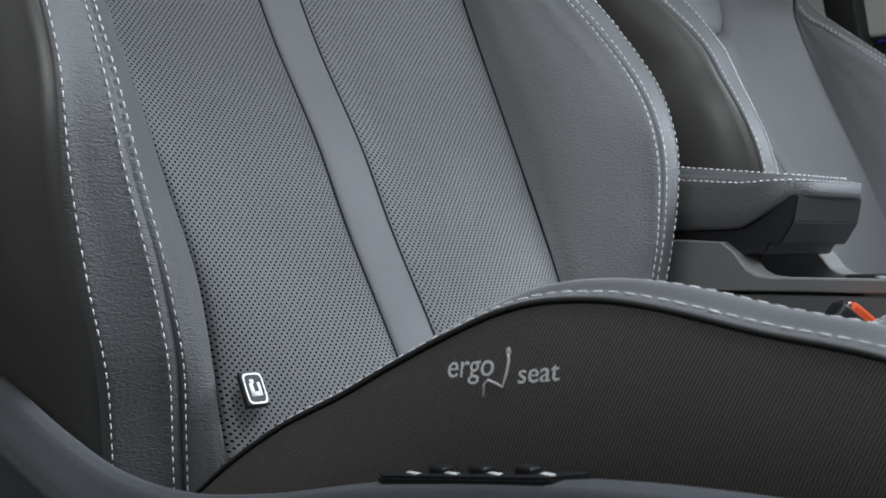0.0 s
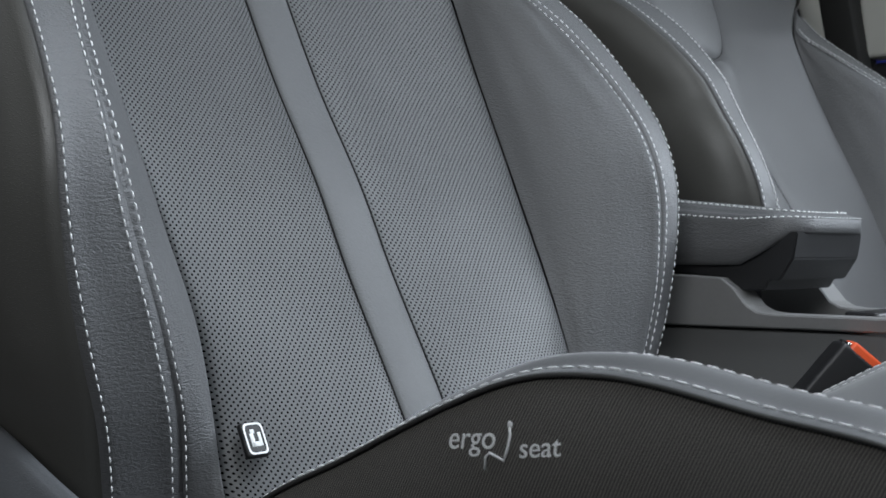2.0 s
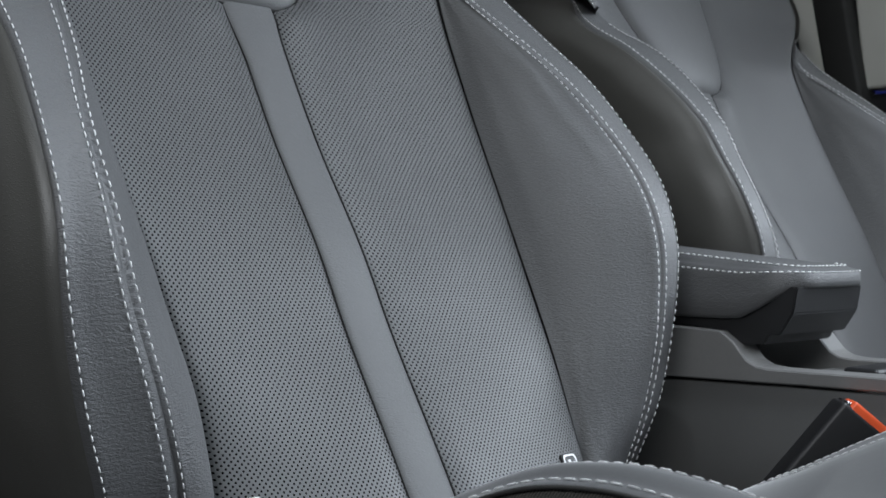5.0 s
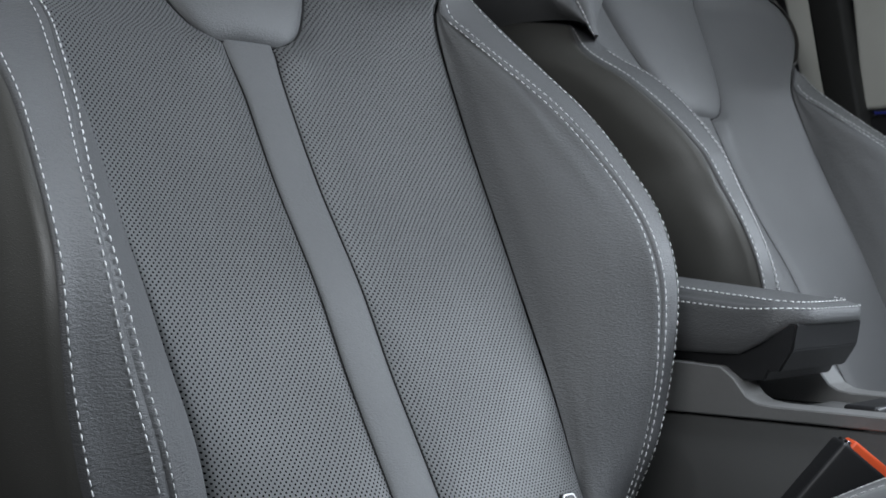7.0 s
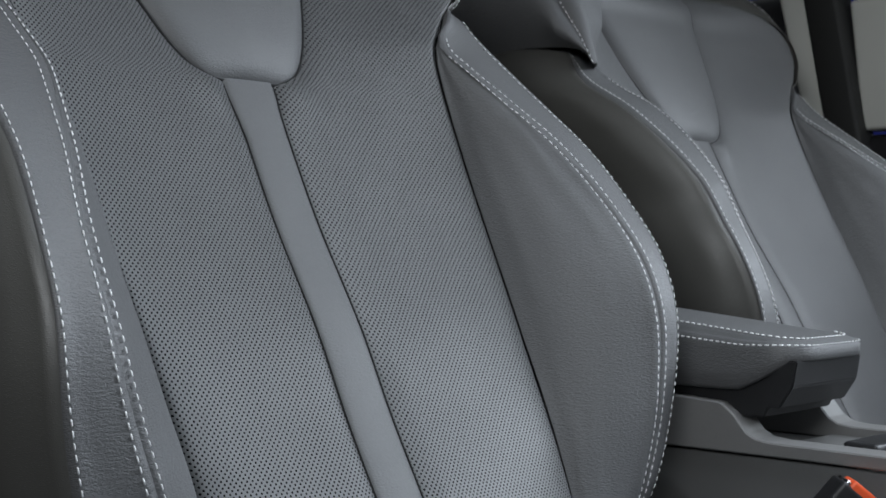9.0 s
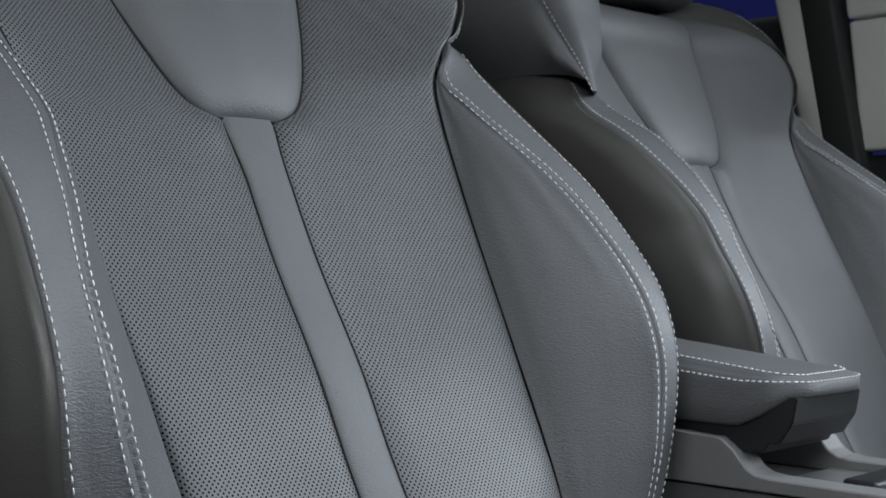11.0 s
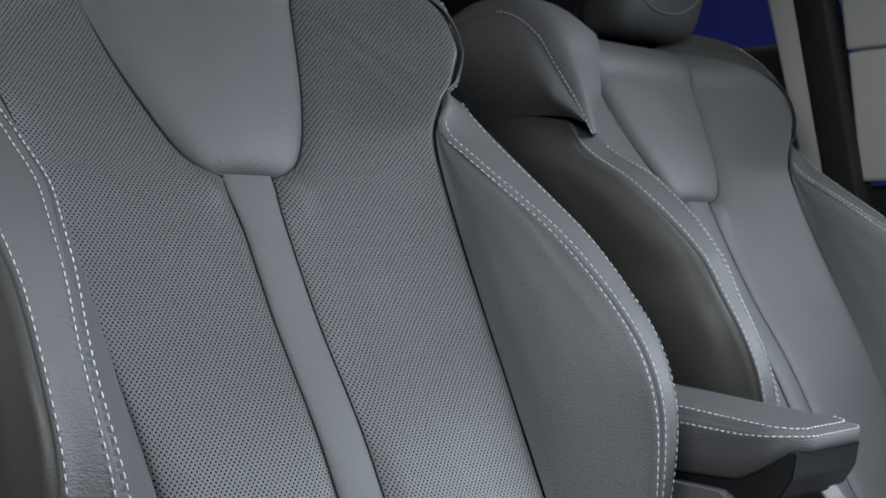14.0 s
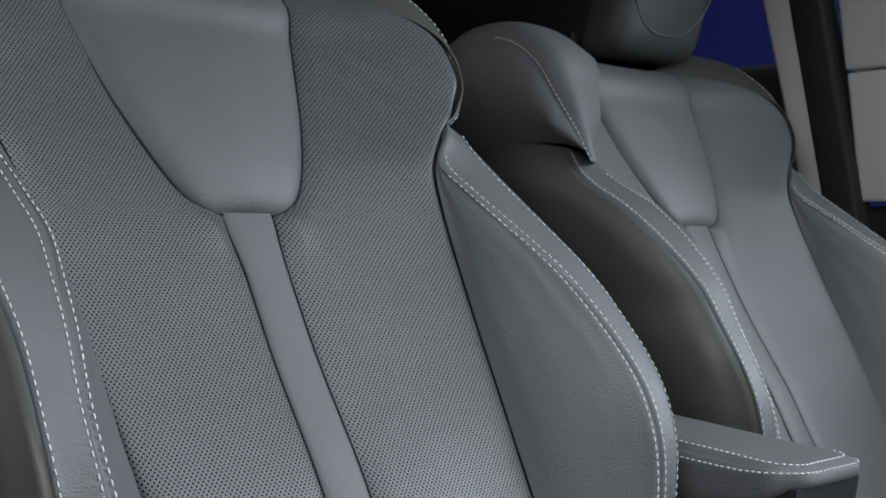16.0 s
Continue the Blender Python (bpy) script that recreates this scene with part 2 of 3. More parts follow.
# the side next to the open door sits a little further in at its foot
LEFT_SHIFT = curve([(0.20, 0.068), (0.30, 0.063), (0.36, 0.050), (0.42, 0.035), (0.465, 0.0265), (0.52, 0.022), (0.568, 0.021), (0.60, 0.0145), (0.63, 0.0065), (0.66, -0.003), (0.69, -0.010), (0.73, -0.002), (0.78, 0.012), (0.86, 0.012)])
LEFT_BAND = curve([(0.20, 0.026), (0.30, 0.026), (0.36, 0.025), (0.42, 0.017), (0.50, 0.004), (0.56, 0.0), (0.86, 0.0)])
TUCK = [0.0]
LEFT_PANEL = curve([(0.20, 0.037), (0.30, 0.034), (0.36, 0.031), (0.42, 0.024), (0.52, 0.011), (0.60, 0.0), (0.64, -0.0045), (0.69, -0.012), (0.73, -0.003), (0.78, 0.010), (0.86, 0.010)])
FAR_WIDE = curve([(0.20, 0.020), (0.45, 0.020), (0.56, 0.014), (0.66, 0.004), (0.70, 0.0), (0.86, 0.0)])
LEFT_OUT = curve([(0.20, 0.0), (0.62, 0.0), (0.66, 0.009), (0.69, 0.016), (0.73, 0.016), (0.78, 0.008), (0.86, 0.0)])
LEFT_STRIP = curve([(0.20, 0.0030), (0.59, 0.0030), (0.63, 0.0), (0.86, 0.0)])
BOTTOM, NOTCH, TOP = 0.20, 0.729, 0.857


def front(x, z):
    w, ye = EDGE(z)
    yc = MIDDLE(z)
    r = min(abs(x) / w, 1.0)
    return yc + (ye - yc) * r ** 2.2


def panel_point(s, z, side):
    inner, (outer, _) = TONGUE(z), EDGE(z)
    wide = outer
    if side < 0:
        inner, outer = inner - LEFT_STRIP(z), outer - LEFT_PANEL(z) + 0.6 * LEFT_OUT(z) * (1 - TUCK[0])
    elif TUCK[0]:
        outer += FAR_WIDE(z)
    inner -= side * 0.045 * max(0.0, z - 0.66)
    x = inner + (max(outer, inner + 0.004) - inner) * s
    d_in, d_out = x - inner, outer - x
    deep = 0.0085 if side > 0 else 0.0085 - 0.0065 * min(1.0, max(0.0, (z - 0.54) / 0.06))
    dip = 0.0018 * bell(d_in, 0.0026) + 0.0030 * bell(d_in, 0.011) + deep * bell(d_out, 0.0050) + 0.003 * bell(d_out, 0.016)
    lump = 0.0046 * bell(math.hypot(x - 0.040, (z - 0.636) * 0.8), 0.014)
    wave = 0.0012 * noise.noise(Vector((x * side * 9 + 3, z * 7, 1.7)))
    # slack creases that run down from the shoulder
    slack = min(1.0, max(0.0, (z - 0.70) / 0.05)) * min(1.0, max(0.0, (x - 0.10) / 0.05))
    wave += (0.0008 if not TUCK[0] else 0.0) * slack * math.sin((z * 0.8 + x * 0.55) * 170 + 4 * noise.noise(Vector((x * 14, z * 14, side))))
    return (side * x, front(x * wide / max(outer, 0.01), z) + dip - lump - wave - 0.004, z)


def strip_point(s, z):
    half = TONGUE(min(z, 0.636)) + 0.0003
    x = (half - (LEFT_STRIP(z) if s < 0 else 0.0)) * s
    return (x, front(x, z) + 0.0026 * abs(s) ** 12 - 0.0010 - 0.0026 * (1 - s * s), z)


def tongue_point(s, k):
    z = 0.6442 + (TOP - 0.6442) * k
    half = TONGUE(z) + 0.0006
    x = half * s
    a, b = half - abs(x), (z - 0.6442) * 0.8
    d = a * b / max(a + b, 1e-6)
    off = 0.045 * max(0.0, z - 0.66)
    puff = 0.021 * (1 - math.exp(-d / 0.014)) + 0.010 * (1 - (x / 0.125) ** 2) * min(1, d / 0.05)
    return (x - off, front(x, z) + 0.0020 - puff, z)


def lerp(a, b, s):
    return (a[0] + (b[0] - a[0]) * s, a[1] + (b[1] - a[1]) * s)


@functools.lru_cache(None)
def slice_keys(z):
    """Corner points of a bolster slice, from the panel's edge round to the back."""
    if z <= NOTCH:
        e, c, o = EDGE(z), CREST(z), OUTER(z)
        mid = lerp(e, c, 0.5)
        k = min(1.0, max(0.0, (c[0] - e[0]) / 0.07))
        bulge = 0.022 * k * k * (3 - 2 * k)
        mid = (mid[0] - bulge * 0.75, mid[1] - bulge * 0.40)
        up = max(0.0, (z - 0.66) / 0.07)
        return [e, mid, c, o, (o[0] + 0.016 + 0.004 * up, o[1] + 0.045), (o[0] + 0.014 + 0.006 * up, o[1] + 0.12), (o[0] - 0.01, o[1] + 0.185), (o[0] - 0.09, o[1] + 0.21)]
    e = EDGE(z)
    w = max(SHOULDER(z), e[0] + 0.004)
    return [e, e, e, (e[0] * 0.6 + w * 0.4, e[1] + 0.012), (w, e[1] * 0.8 + 0.052), (w, e[1] * 0.6 + 0.112), (w - 0.02, e[1] * 0.6 + 0.165), (w - 0.10, e[1] * 0.6 + 0.19)]


def slice_point(q, z, side):
    keys = slice_keys(z)
    i = min(int(q), 6)
    if q < 2:
        i = 2
    s = q - i
    a, b = keys[i], keys[i + 1]
    lo = keys[i - 1] if i not in (0, 2, 3) else a
    hi = keys[i + 2] if i + 2 < 8 and i not in (1, 2) else b
    out = []
    for k in (0, 1):
        ma, mb = (b[k] - lo[k]) / (2 if lo is not a else 1), (hi[k] - a[k]) / (2 if hi is not b else 1)
        out.append((2 * s**3 - 3 * s**2 + 1) * a[k] + (s**3 - 2 * s**2 + s) * ma + (-2 * s**3 + 3 * s**2) * b[k] + (s**3 - s**2) * mb)
    if q < 2:
        s = q / 2
        out = [(1 - s) ** 2 * keys[0][k] + 2 * s * (1 - s) * keys[1][k] + s * s * keys[2][k] for k in (0, 1)]
    if side < 0:
        g = min(1.0, q / 2)
        out[0] -= LEFT_PANEL(z) * (1 - g) + LEFT_SHIFT(z) * g - LEFT_BAND(z) * min(1.0, max(0.0, q - 2)) * (1 - TUCK[0])
        out[0] += LEFT_OUT(z) * (0.6 + 0.4 * g) * (1 - TUCK[0])
        if z < 0.68:
            out[0] -= TUCK[0] * g * 0.014 * min(1.0, (0.68 - z) / 0.12)
    elif TUCK[0]:
        out[0] += FAR_WIDE(z)
    if z < 0.70:
        out[1] -= TUCK[0] * min(1.0, q / 2) * 0.030 * min(1.0, (0.70 - z) / 0.12)
    if side < 0:
        out[1] -= TUCK[0] * min(1.0, q / 2) * 0.030 * bell(z - 0.66, 0.08 if z < 0.66 else 0.04)
    lift = 0.0
    if z > NOTCH and q > 2.2:
        k = (z - NOTCH) / (TOP - NOTCH)
        g = min(1.0, (q - 2.2) / 1.6)
        lift = 0.036 * k * k * g * g * (3 - 2 * g)
    return Vector((side * out[0], out[1], z + lift))


def slice_normal(q, z, side):
    e = 0.02
    du = slice_point(min(q + e, 7), z, side) - slice_point(max(q - e, 0), z, side)
    dz = slice_point(q, z + 0.004, side) - slice_point(q, z - 0.004, side)
    n = du.cross(dz).normalized() if du.length > 1e-6 else Vector((0, -1, 0))
    return n if n.y < 0.3 and n.dot(Vector((side, -1.0, 0))) > 0 else -n


def bolster_point(q, z, side):
    """The bolster with its seams drawn in."""
    p = slice_point(q, z, side)
    keys = slice_keys(z)
    inner = max(0.012, 0.55 * math.dist(keys[0], keys[2]))
    band = max(0.012, math.dist(keys[2], keys[3]))
    dip = 0.0015 * bell(q, 0.12)
    for seam, depth, width in ((2.0, 0.0030, 0.0018), (3.0, 0.0042, 0.0018)):
        d = (q - seam) * (inner if q < 2 else band if q < 3 else 0.045)
        dip += depth * bell(d, width) - 0.0010 * bell(d, 0.007)
    if z > 0.70:
        dip += 0.004 * bell(z - NOTCH, 0.006)
    swell = -0.0010 * noise.noise(Vector((q * 2, z * 14, side * 3.1)))
    p = p - slice_normal(q, z, side) * (dip - swell)
    p.y += 0.0042 * bell(q, 0.22)
    if TUCK[0] and side < 0 and q > 2.4:
        # the side swells up to the arched seam under the shoulder and rolls in there
        g = min(1.0, max(0.0, (z - 0.63) / (NOTCH - 0.63))) * min(1.0, (q - 2.4) / 0.6)
        p.z += (ARCH(p.y) - NOTCH) * g * g
        p.x += 0.014 * g ** 8 - 0.010 * g
    return tuple(p)


def seat_stitches(q, z0, z1, side, lift=0.0008, q_end=None):
    rows = []
    for z in steps(z0, z1, 110):
        at = q if q_end is None else q + (q_end - q) * (z - z0) / (z1 - z0)
        n = slice_normal(at, z, side)
        rows.append((Vector(bolster_point(at, z, side)) + n * lift, n))
    return stitches(rows)


# ---- the seat cushion ----
PIPING = curve([(-0.745, 0.160, 0.265), (-0.72, 0.168, 0.303), (-0.68, 0.176, 0.3295), (-0.621, 0.183, 0.3465), (-0.577, 0.187, 0.3530), (-0.532, 0.193, 0.3612),
                (-0.509, 0.197, 0.3632), (-0.483, 0.202, 0.3615), (-0.465, 0.205, 0.3570), (-0.441, 0.208, 0.3475), (-0.41, 0.212, 0.333), (-0.375, 0.215, 0.316),
                (-0.337, 0.219, 0.299), (-0.293, 0.220, 0.275), (-0.264, 0.221, 0.256), (-0.22, 0.221, 0.235)])


def cushion_keys(y):
    x, z = PIPING(y)
    fall = min(1.0, max(0.0, (-0.30 - y) / 0.12))
    return [(0.0, z - 0.055 * fall), (0.09, z - 0.045 * fall), (x - 0.030, z + 0.0024), (x - 0.006, z - 0.0002), (x + 0.0006, z - 0.0024)]


def cushion_point(q, y, side):
    keys = cushion_keys(y)
    i = min(int(q), 3)
    s = q - i
    a, b = keys[i], keys[i + 1]
    lo, hi = keys[max(i - 1, 0)], keys[min(i + 2, 4)]
    out = []
    for k in (0, 1):
        ma, mb = (b[k] - lo[k]) / 2, (hi[k] - a[k]) / 2
        out.append((2 * s**3 - 3 * s**2 + 1) * a[k] + (s**3 - 2 * s**2 + s) * ma + (-2 * s**3 + 3 * s**2) * b[k] + (s**3 - s**2) * mb)
    dip = 0.0025 * bell(q - 2.0, 0.12)
    return Vector((side * out[0], y, out[1] - dip - (0.012 * min(1.0, q / 2) if side > 0 else 0.0)))


def cloth_x(y, z):
    x, top = PIPING(y)
    top -= 0.0026
    d = max(top - z, 0.0)
    return x - 0.0016 * bell(d, 0.003) + 0.006 * math.sin(math.pi * min(d / 0.09, 1.0))


# sewn edge of the far seat's inner shoulder, from the notch over the top and down behind: way along, depth, height
PAD = curve([(0.0, -0.047, 0.709), (0.12, -0.030, 0.738), (0.25, -0.014, 0.760), (0.37, 0.010, 0.793), (0.48, 0.031, 0.821), (0.60, 0.068, 0.847),
             (0.70, 0.112, 0.856), (0.80, 0.155, 0.850), (0.88, 0.188, 0.826), (0.95, 0.198, 0.785), (1.0, 0.200, 0.735)])
# across the rolled edge: way along, width, swell
ROLL = curve([(0.0, 0.0, 0.0), (0.12, 0.002, 0.008), (0.28, 0.010, 0.017), (0.5, 0.028, 0.024), (0.75, 0.062, 0.026), (1.0, 0.115, 0.016)])


# seam between the shoulder's side and the bolster's side: depth, height
ARCH = curve([(-0.20, 0.712), (-0.09, 0.715), (-0.050, 0.722), (-0.015, 0.733), (0.021, 0.738), (0.071, 0.740), (0.124, 0.734), (0.20, 0.716), (0.30, 0.70)])


def pad_side(u, k):
    y, z = PAD(u)
    low = min(z, ARCH(y) - 0.004)
    bulge = 0.013 * math.sin(math.pi * k ** 0.8) + 0.005 * (1 - math.exp(-k * 12)) - 0.010 * k ** 5
    return (-0.262 - bulge * min(1.0, (z - low) / 0.04), y, z + (low - z) * k)


def pad_roll(u, k):
    (y, z), (y0, z0), (y1, z1) = PAD(u), PAD(max(u - 0.02, 0.0)), PAD(min(u + 0.02, 1.0))
    d = math.hypot(y1 - y0, z1 - z0)
    x, out = ROLL(k)
    g = min(1.0, u / 0.5)
    out *= 0.08 + 0.92 * g
    sink = 0.045 * max(0.0, k - 0.35) ** 1.5 * (1.6 - g)
    return (-0.262 + x * (0.40 + 0.60 * g), y - out * (z1 - z0) / d + sink, z + out * (y1 - y0) / d)


def build_seat(place, perforated):
    seat = thing("car_seat", "grey leather sports car seat with perforated panels and light stitching", "car seat", place, "front seats")
    zs = steps(BOTTOM, 0.630, 60) + steps(0.633, 0.700, 34) + steps(0.705, TOP, 34)
    shell = part("backrest", sheet(lambda s, z: (EDGE(z)[0] * s, MIDDLE(z) + 0.10 + 0.06 * (1 - s * s), z), steps(-1, 1, 12), steps(BOTTOM, TOP, 24), flip=True), BLACK_PLASTIC, seat, "dark plastic back shell")
    # perforated panels either side of the plain middle strip
    for side in (-1, 1):
        part("panel", sheet(lambda s, z: panel_point(s, z, side), [0.5 - 0.5 * math.cos(math.pi * a) for a in steps(0, 1, 44)], zs, uv=True, flip=side < 0), perforated, shell, "grey leather panel")
    part("middle_strip", sheet(strip_point, [math.sin(a) for a in steps(-math.pi / 2, math.pi / 2, 30)], steps(BOTTOM, 0.6455, 70)), SMOOTH_LEATHER, shell)
    part("tongue", sheet(tongue_point, [math.sin(a) for a in steps(-math.pi / 2, math.pi / 2, 40)], [a * a for a in steps(0, 1, 56)]), SMOOTH_LEATHER, shell, "plain leather upper tongue inset")
    # dark tubes stand in for the shadow where the pieces are sewn together
    sz = steps(BOTTOM, 0.640, 60)
    for side in (-1, 1):
        half = [TONGUE(min(z, 0.636)) - (LEFT_STRIP(z) if side < 0 else 0.0) for z in sz]
        part("seam", tube([Vector((side * (h + 0.0004), front(h, z) + 0.0003, z)) for h, z in zip(half, sz)], 0.0008, 6), SEAM_SHADE, shell)
        part("seam", tube([Vector(panel_point(1.0, z, side)) + Vector((0, -0.0005, 0)) for z in steps(BOTTOM, 0.69, 60)], 0.0008, 6), SEAM_SHADE, shell)
    rim = [tongue_point(-1, k * k) for k in steps(1, 0, 50)] + [tongue_point(a, 0) for a in steps(-0.95, 0.95, 24)] + [tongue_point(1, k * k) for k in steps(0, 1, 50)]
    part("seam", tube([Vector(p) + Vector((0, -0.0012, -0.0004)) for p in rim], 0.0013, 6), SEAM_SHADE, shell)
    bz = steps(BOTTOM, NOTCH, 84)
    for side in (-1, 1):
        for name, q0, q1, n in (("bolster", 0, 2, 26), ("bolster_band", 2, 3, 18), ("side_panel", 3, 7, 36)):
            piece = part(name, sheet(lambda q, z: bolster_point(q, z, side), steps(q0, q1, n), bz, flip=side < 0), CREASED if name == "bolster_band" else SIDE_VINYL if name == "side_panel" else LEATHER, shell)
            if name == "bolster":
                part("stitching", seat_stitches(1.94, 0.225, 0.684, side), THREAD, piece, "light grey thread")
            if name == "bolster_band":
                part("stitching", seat_stitches(2.15, 0.225, 0.700, side), THREAD, piece, "light grey thread")
                part("stitching", seat_stitches(2.88, 0.225, 0.722, side), THREAD, piece, "light grey thread")
        if TUCK[0] and side < 0:
            wing = part("shoulder_side", sheet(pad_side, steps(0, 1, 60), steps(0, 1, 14)), LEATHER, shell, "grey leather shoulder side")
            part("shoulder_lining", sheet(lambda q, z: (Vector(bolster_point(q, z, side)) + Vector((0.007, 0.004, 0))).to_tuple(), steps(2.0, 7, 30), steps(NOTCH - 0.01, 0.785, 16), flip=True), SIDE_VINYL, shell)
            roll = part("shoulder_roll", sheet(pad_roll, steps(0, 1, 60), steps(0, 1, 18), flip=True), SMOOTH_LEATHER, shell, "rounded grey leather shoulder edge")
            rows = [(Vector(pad_roll(u, 0.03)) + Vector((-0.0012, -0.0006, 0.0006)), Vector((-0.9, -0.3, 0.3))) for u in steps(0.01, 0.66, 110)]
            part("stitching", stitches(rows), THREAD, roll, "light grey thread")
            part("bolster_top", sheet(lambda q, k: tuple(Vector(bolster_point(q, NOTCH, side)).lerp(Vector((side * 0.17, MIDDLE(NOTCH) + 0.05, NOTCH + 0.002)), k)), steps(2, 7, 24), steps(0, 1, 4)), LEATHER, shell)
            continue
        wing = part("shoulder_side", sheet(lambda q, z: bolster_point(q, z, side), steps(2.0, 7, 44), steps(NOTCH + 0.0005, TOP, 36), flip=side < 0), SIDE_VINYL, shell, "dark vinyl shoulder side")
        part("stitching", seat_stitches(2.5, NOTCH + 0.004, 0.845, side, 0.001, 3.4), THREAD, wing, "light grey thread")
        # flat closing piece on top of the bolster where the shoulder begins
        part("bolster_top", sheet(lambda q, k: tuple(Vector(bolster_point(q, NOTCH, side)).lerp(Vector((side * 0.17, MIDDLE(NOTCH) + 0.05, NOTCH + 0.002)), k)), steps(2, 7, 24), steps(0, 1, 4), flip=side > 0), LEATHER, shell)
    # cushion
    ys = steps(-0.745, -0.22, 90)
    cushion = part("cushion", sheet(lambda q, y: tuple(cushion_point(abs(q), y, 1 if q > 0 else -1)), steps(-4, 4, 80), ys), CUSHION_LEATHER, seat)
    for side in (-1, 1):
        def cloth(k, y):
            z = (PIPING(y)[1] - 0.0026 - (0.012 if side > 0 else 0.0)) * (1 - k) + 0.16 * k
            return (side * cloth_x(y, z), y, z)
        verts, faces = sheet(cloth, steps(0, 1, 26), ys, flip=side < 0)
        part("side_cloth", (verts, faces, [(v[1], v[2]) for v in verts]), CLOTH, cushion, "dark twill cloth side")
        part("piping", tube([Vector((side * (PIPING(y)[0] + 0.0004), y, PIPING(y)[1] - 0.0026 - (0.012 if side > 0 else 0.0))) for y in ys], 0.0011), CONSOLE_PLASTIC, cushion, "dark piping cord")
        for q, lift in ((3.15, 0.0008), (2.12, 0.0010), (1.9, 0.0010)):
            rows = [(cushion_point(q, y, side) + Vector((0, 0, lift)), Vector((side * 0.35, 0, 0.94))) for y in steps(-0.72, -0.25, 120)]
            part("stitching", stitches(rows, 0.0071, 0.0063, 0.00046), THREAD, cushion, "light grey thread")
    # headrest on two posts
    rest = part("headrest", headrest(0.196, 0.075, 0.14), SHADED_HEADREST, seat, "padded leather headrest, darkened to look shaded")
    loop = [(0.076 * math.cos(a) + 0.008 * math.cos(3 * a), 0.074 * math.sin(a) + 0.007 * math.sin(3 * a)) for a in steps(math.pi, 2 * math.pi, 40)]
    part("piping", tube([Vector((x * (1 + 0.1 * min(0.0, z / 0.1)) + 0.066, 0.25 * x * x + 0.103 - 0.30 * (z + 0.095), z + 0.964)) for x, z in loop], 0.0018, 6), SIDE_VINYL, rest, "sewn edge of the headrest")
    part("headrest_shell", headrest(0.18, 0.15, 0.225), BLACK_PLASTIC, rest, "dark rear half of the headrest")
    part("headrest_post", tube([Vector((-0.03, 0.17, z)) for z in (0.80, 0.90)], 0.006), CHROME, rest)
    part("headrest_post", tube([Vector((0.09, 0.17, z)) for z in (0.80, 0.90)], 0.006), CHROME, rest)
    return seat


def headrest(width, deep, back):
    bm = rounded_box((width, deep, 0.19), 0.032, 5)
    for v in bm.verts:
        v.co.x *= 1.0 - 0.10 * max(0.0, -v.co.z / 0.1)
        v.co.y += 0.25 * v.co.x ** 2 + back - 0.30 * (v.co.z + 0.095)
        v.co.x += 0.066
        v.co.z += 0.964
    return bm


near = build_seat((0, 0, 0), PERFORATED)
TUCK[0] = 1.0
far = build_seat((0.724, 0.075, 0), SMOOTH_LEATHER)
near["label"] = "grey leather sports seat, cloth cushion side lettered ergo seat"
far["label"] = "grey leather sports seat beyond the centre armrest, set further back"


# embroidery on the cushion side
def on_cloth(shape, y0, z0, dy, dz, lift=0.0001):
    """Lays a flat shape of (a, b) metres on the cloth: a runs forward, b up."""
    for v in shape.vertices:
        a, b, c = v.co
        y, z = y0 - a * dy[0] - b * dz[0], z0 + a * dy[1] + b * dz[1]
        v.co = (-cloth_x(y, z) - lift - c, y, z)


def word(text, size, y0, z0, slope, lean):
    font = bpy.data.curves.new("embroidery", "FONT")
    font.body, font.size, font.extrude, font.offset, font.bevel_depth = text, size, 0.00005, -0.00008, 0.00012
    font.resolution_u = 4
    maker = new("embroidery", font)
    me = bpy.data.meshes.new_from_object(maker.evaluated_get(bpy.context.evaluated_depsgraph_get()))
    bpy.data.objects.remove(maker)
    on_cloth(me, y0, z0, (1.0, slope), (lean, 1.0))
    me.materials.clear()
    me.materials.append(THREAD)
    ob = new("embroidery", me)
    ob.parent = [c for c in near.children if c.name.startswith("cushion")][0]
    ob["label"] = "light grey embroidered word " + text
    return ob


word("ergo", 0.0138, -0.4415, 0.3262, 0.10, 0.0)
word("seat", 0.0117, -0.4785, 0.3262, 0.13, 0.0)
cushion_near = [c for c in near.children if c.name.startswith("cushion")][0]
line = [(-0.4585, 0.3195), (-0.4582, 0.3245), (-0.4600, 0.3263), (-0.4640, 0.3252), (-0.4675, 0.3240), (-0.4685, 0.3280), (-0.4692, 0.3320), (-0.4694, 0.3350), (-0.4688, 0.3372)]
part("emblem_line", tube([Vector((-cloth_x(y, z) - 0.0004, y, z)) for y, z in [(a - 0.0045, b + 0.0005) for a, b in line]], 0.0006), THREAD, cushion_near, "embroidered seated outline")
dot = bmesh.new()
bmesh.ops.create_uvsphere(dot, u_segments=12, v_segments=8, radius=1)
bmesh.ops.scale(dot, vec=(0.0006, 0.0014, 0.0018), verts=dot.verts)
bmesh.ops.translate(dot, vec=(-cloth_x(-0.4733, 0.3386) - 0.0003, -0.4733, 0.3388), verts=dot.verts)
part("emblem_dot", dot, THREAD, cushion_near)

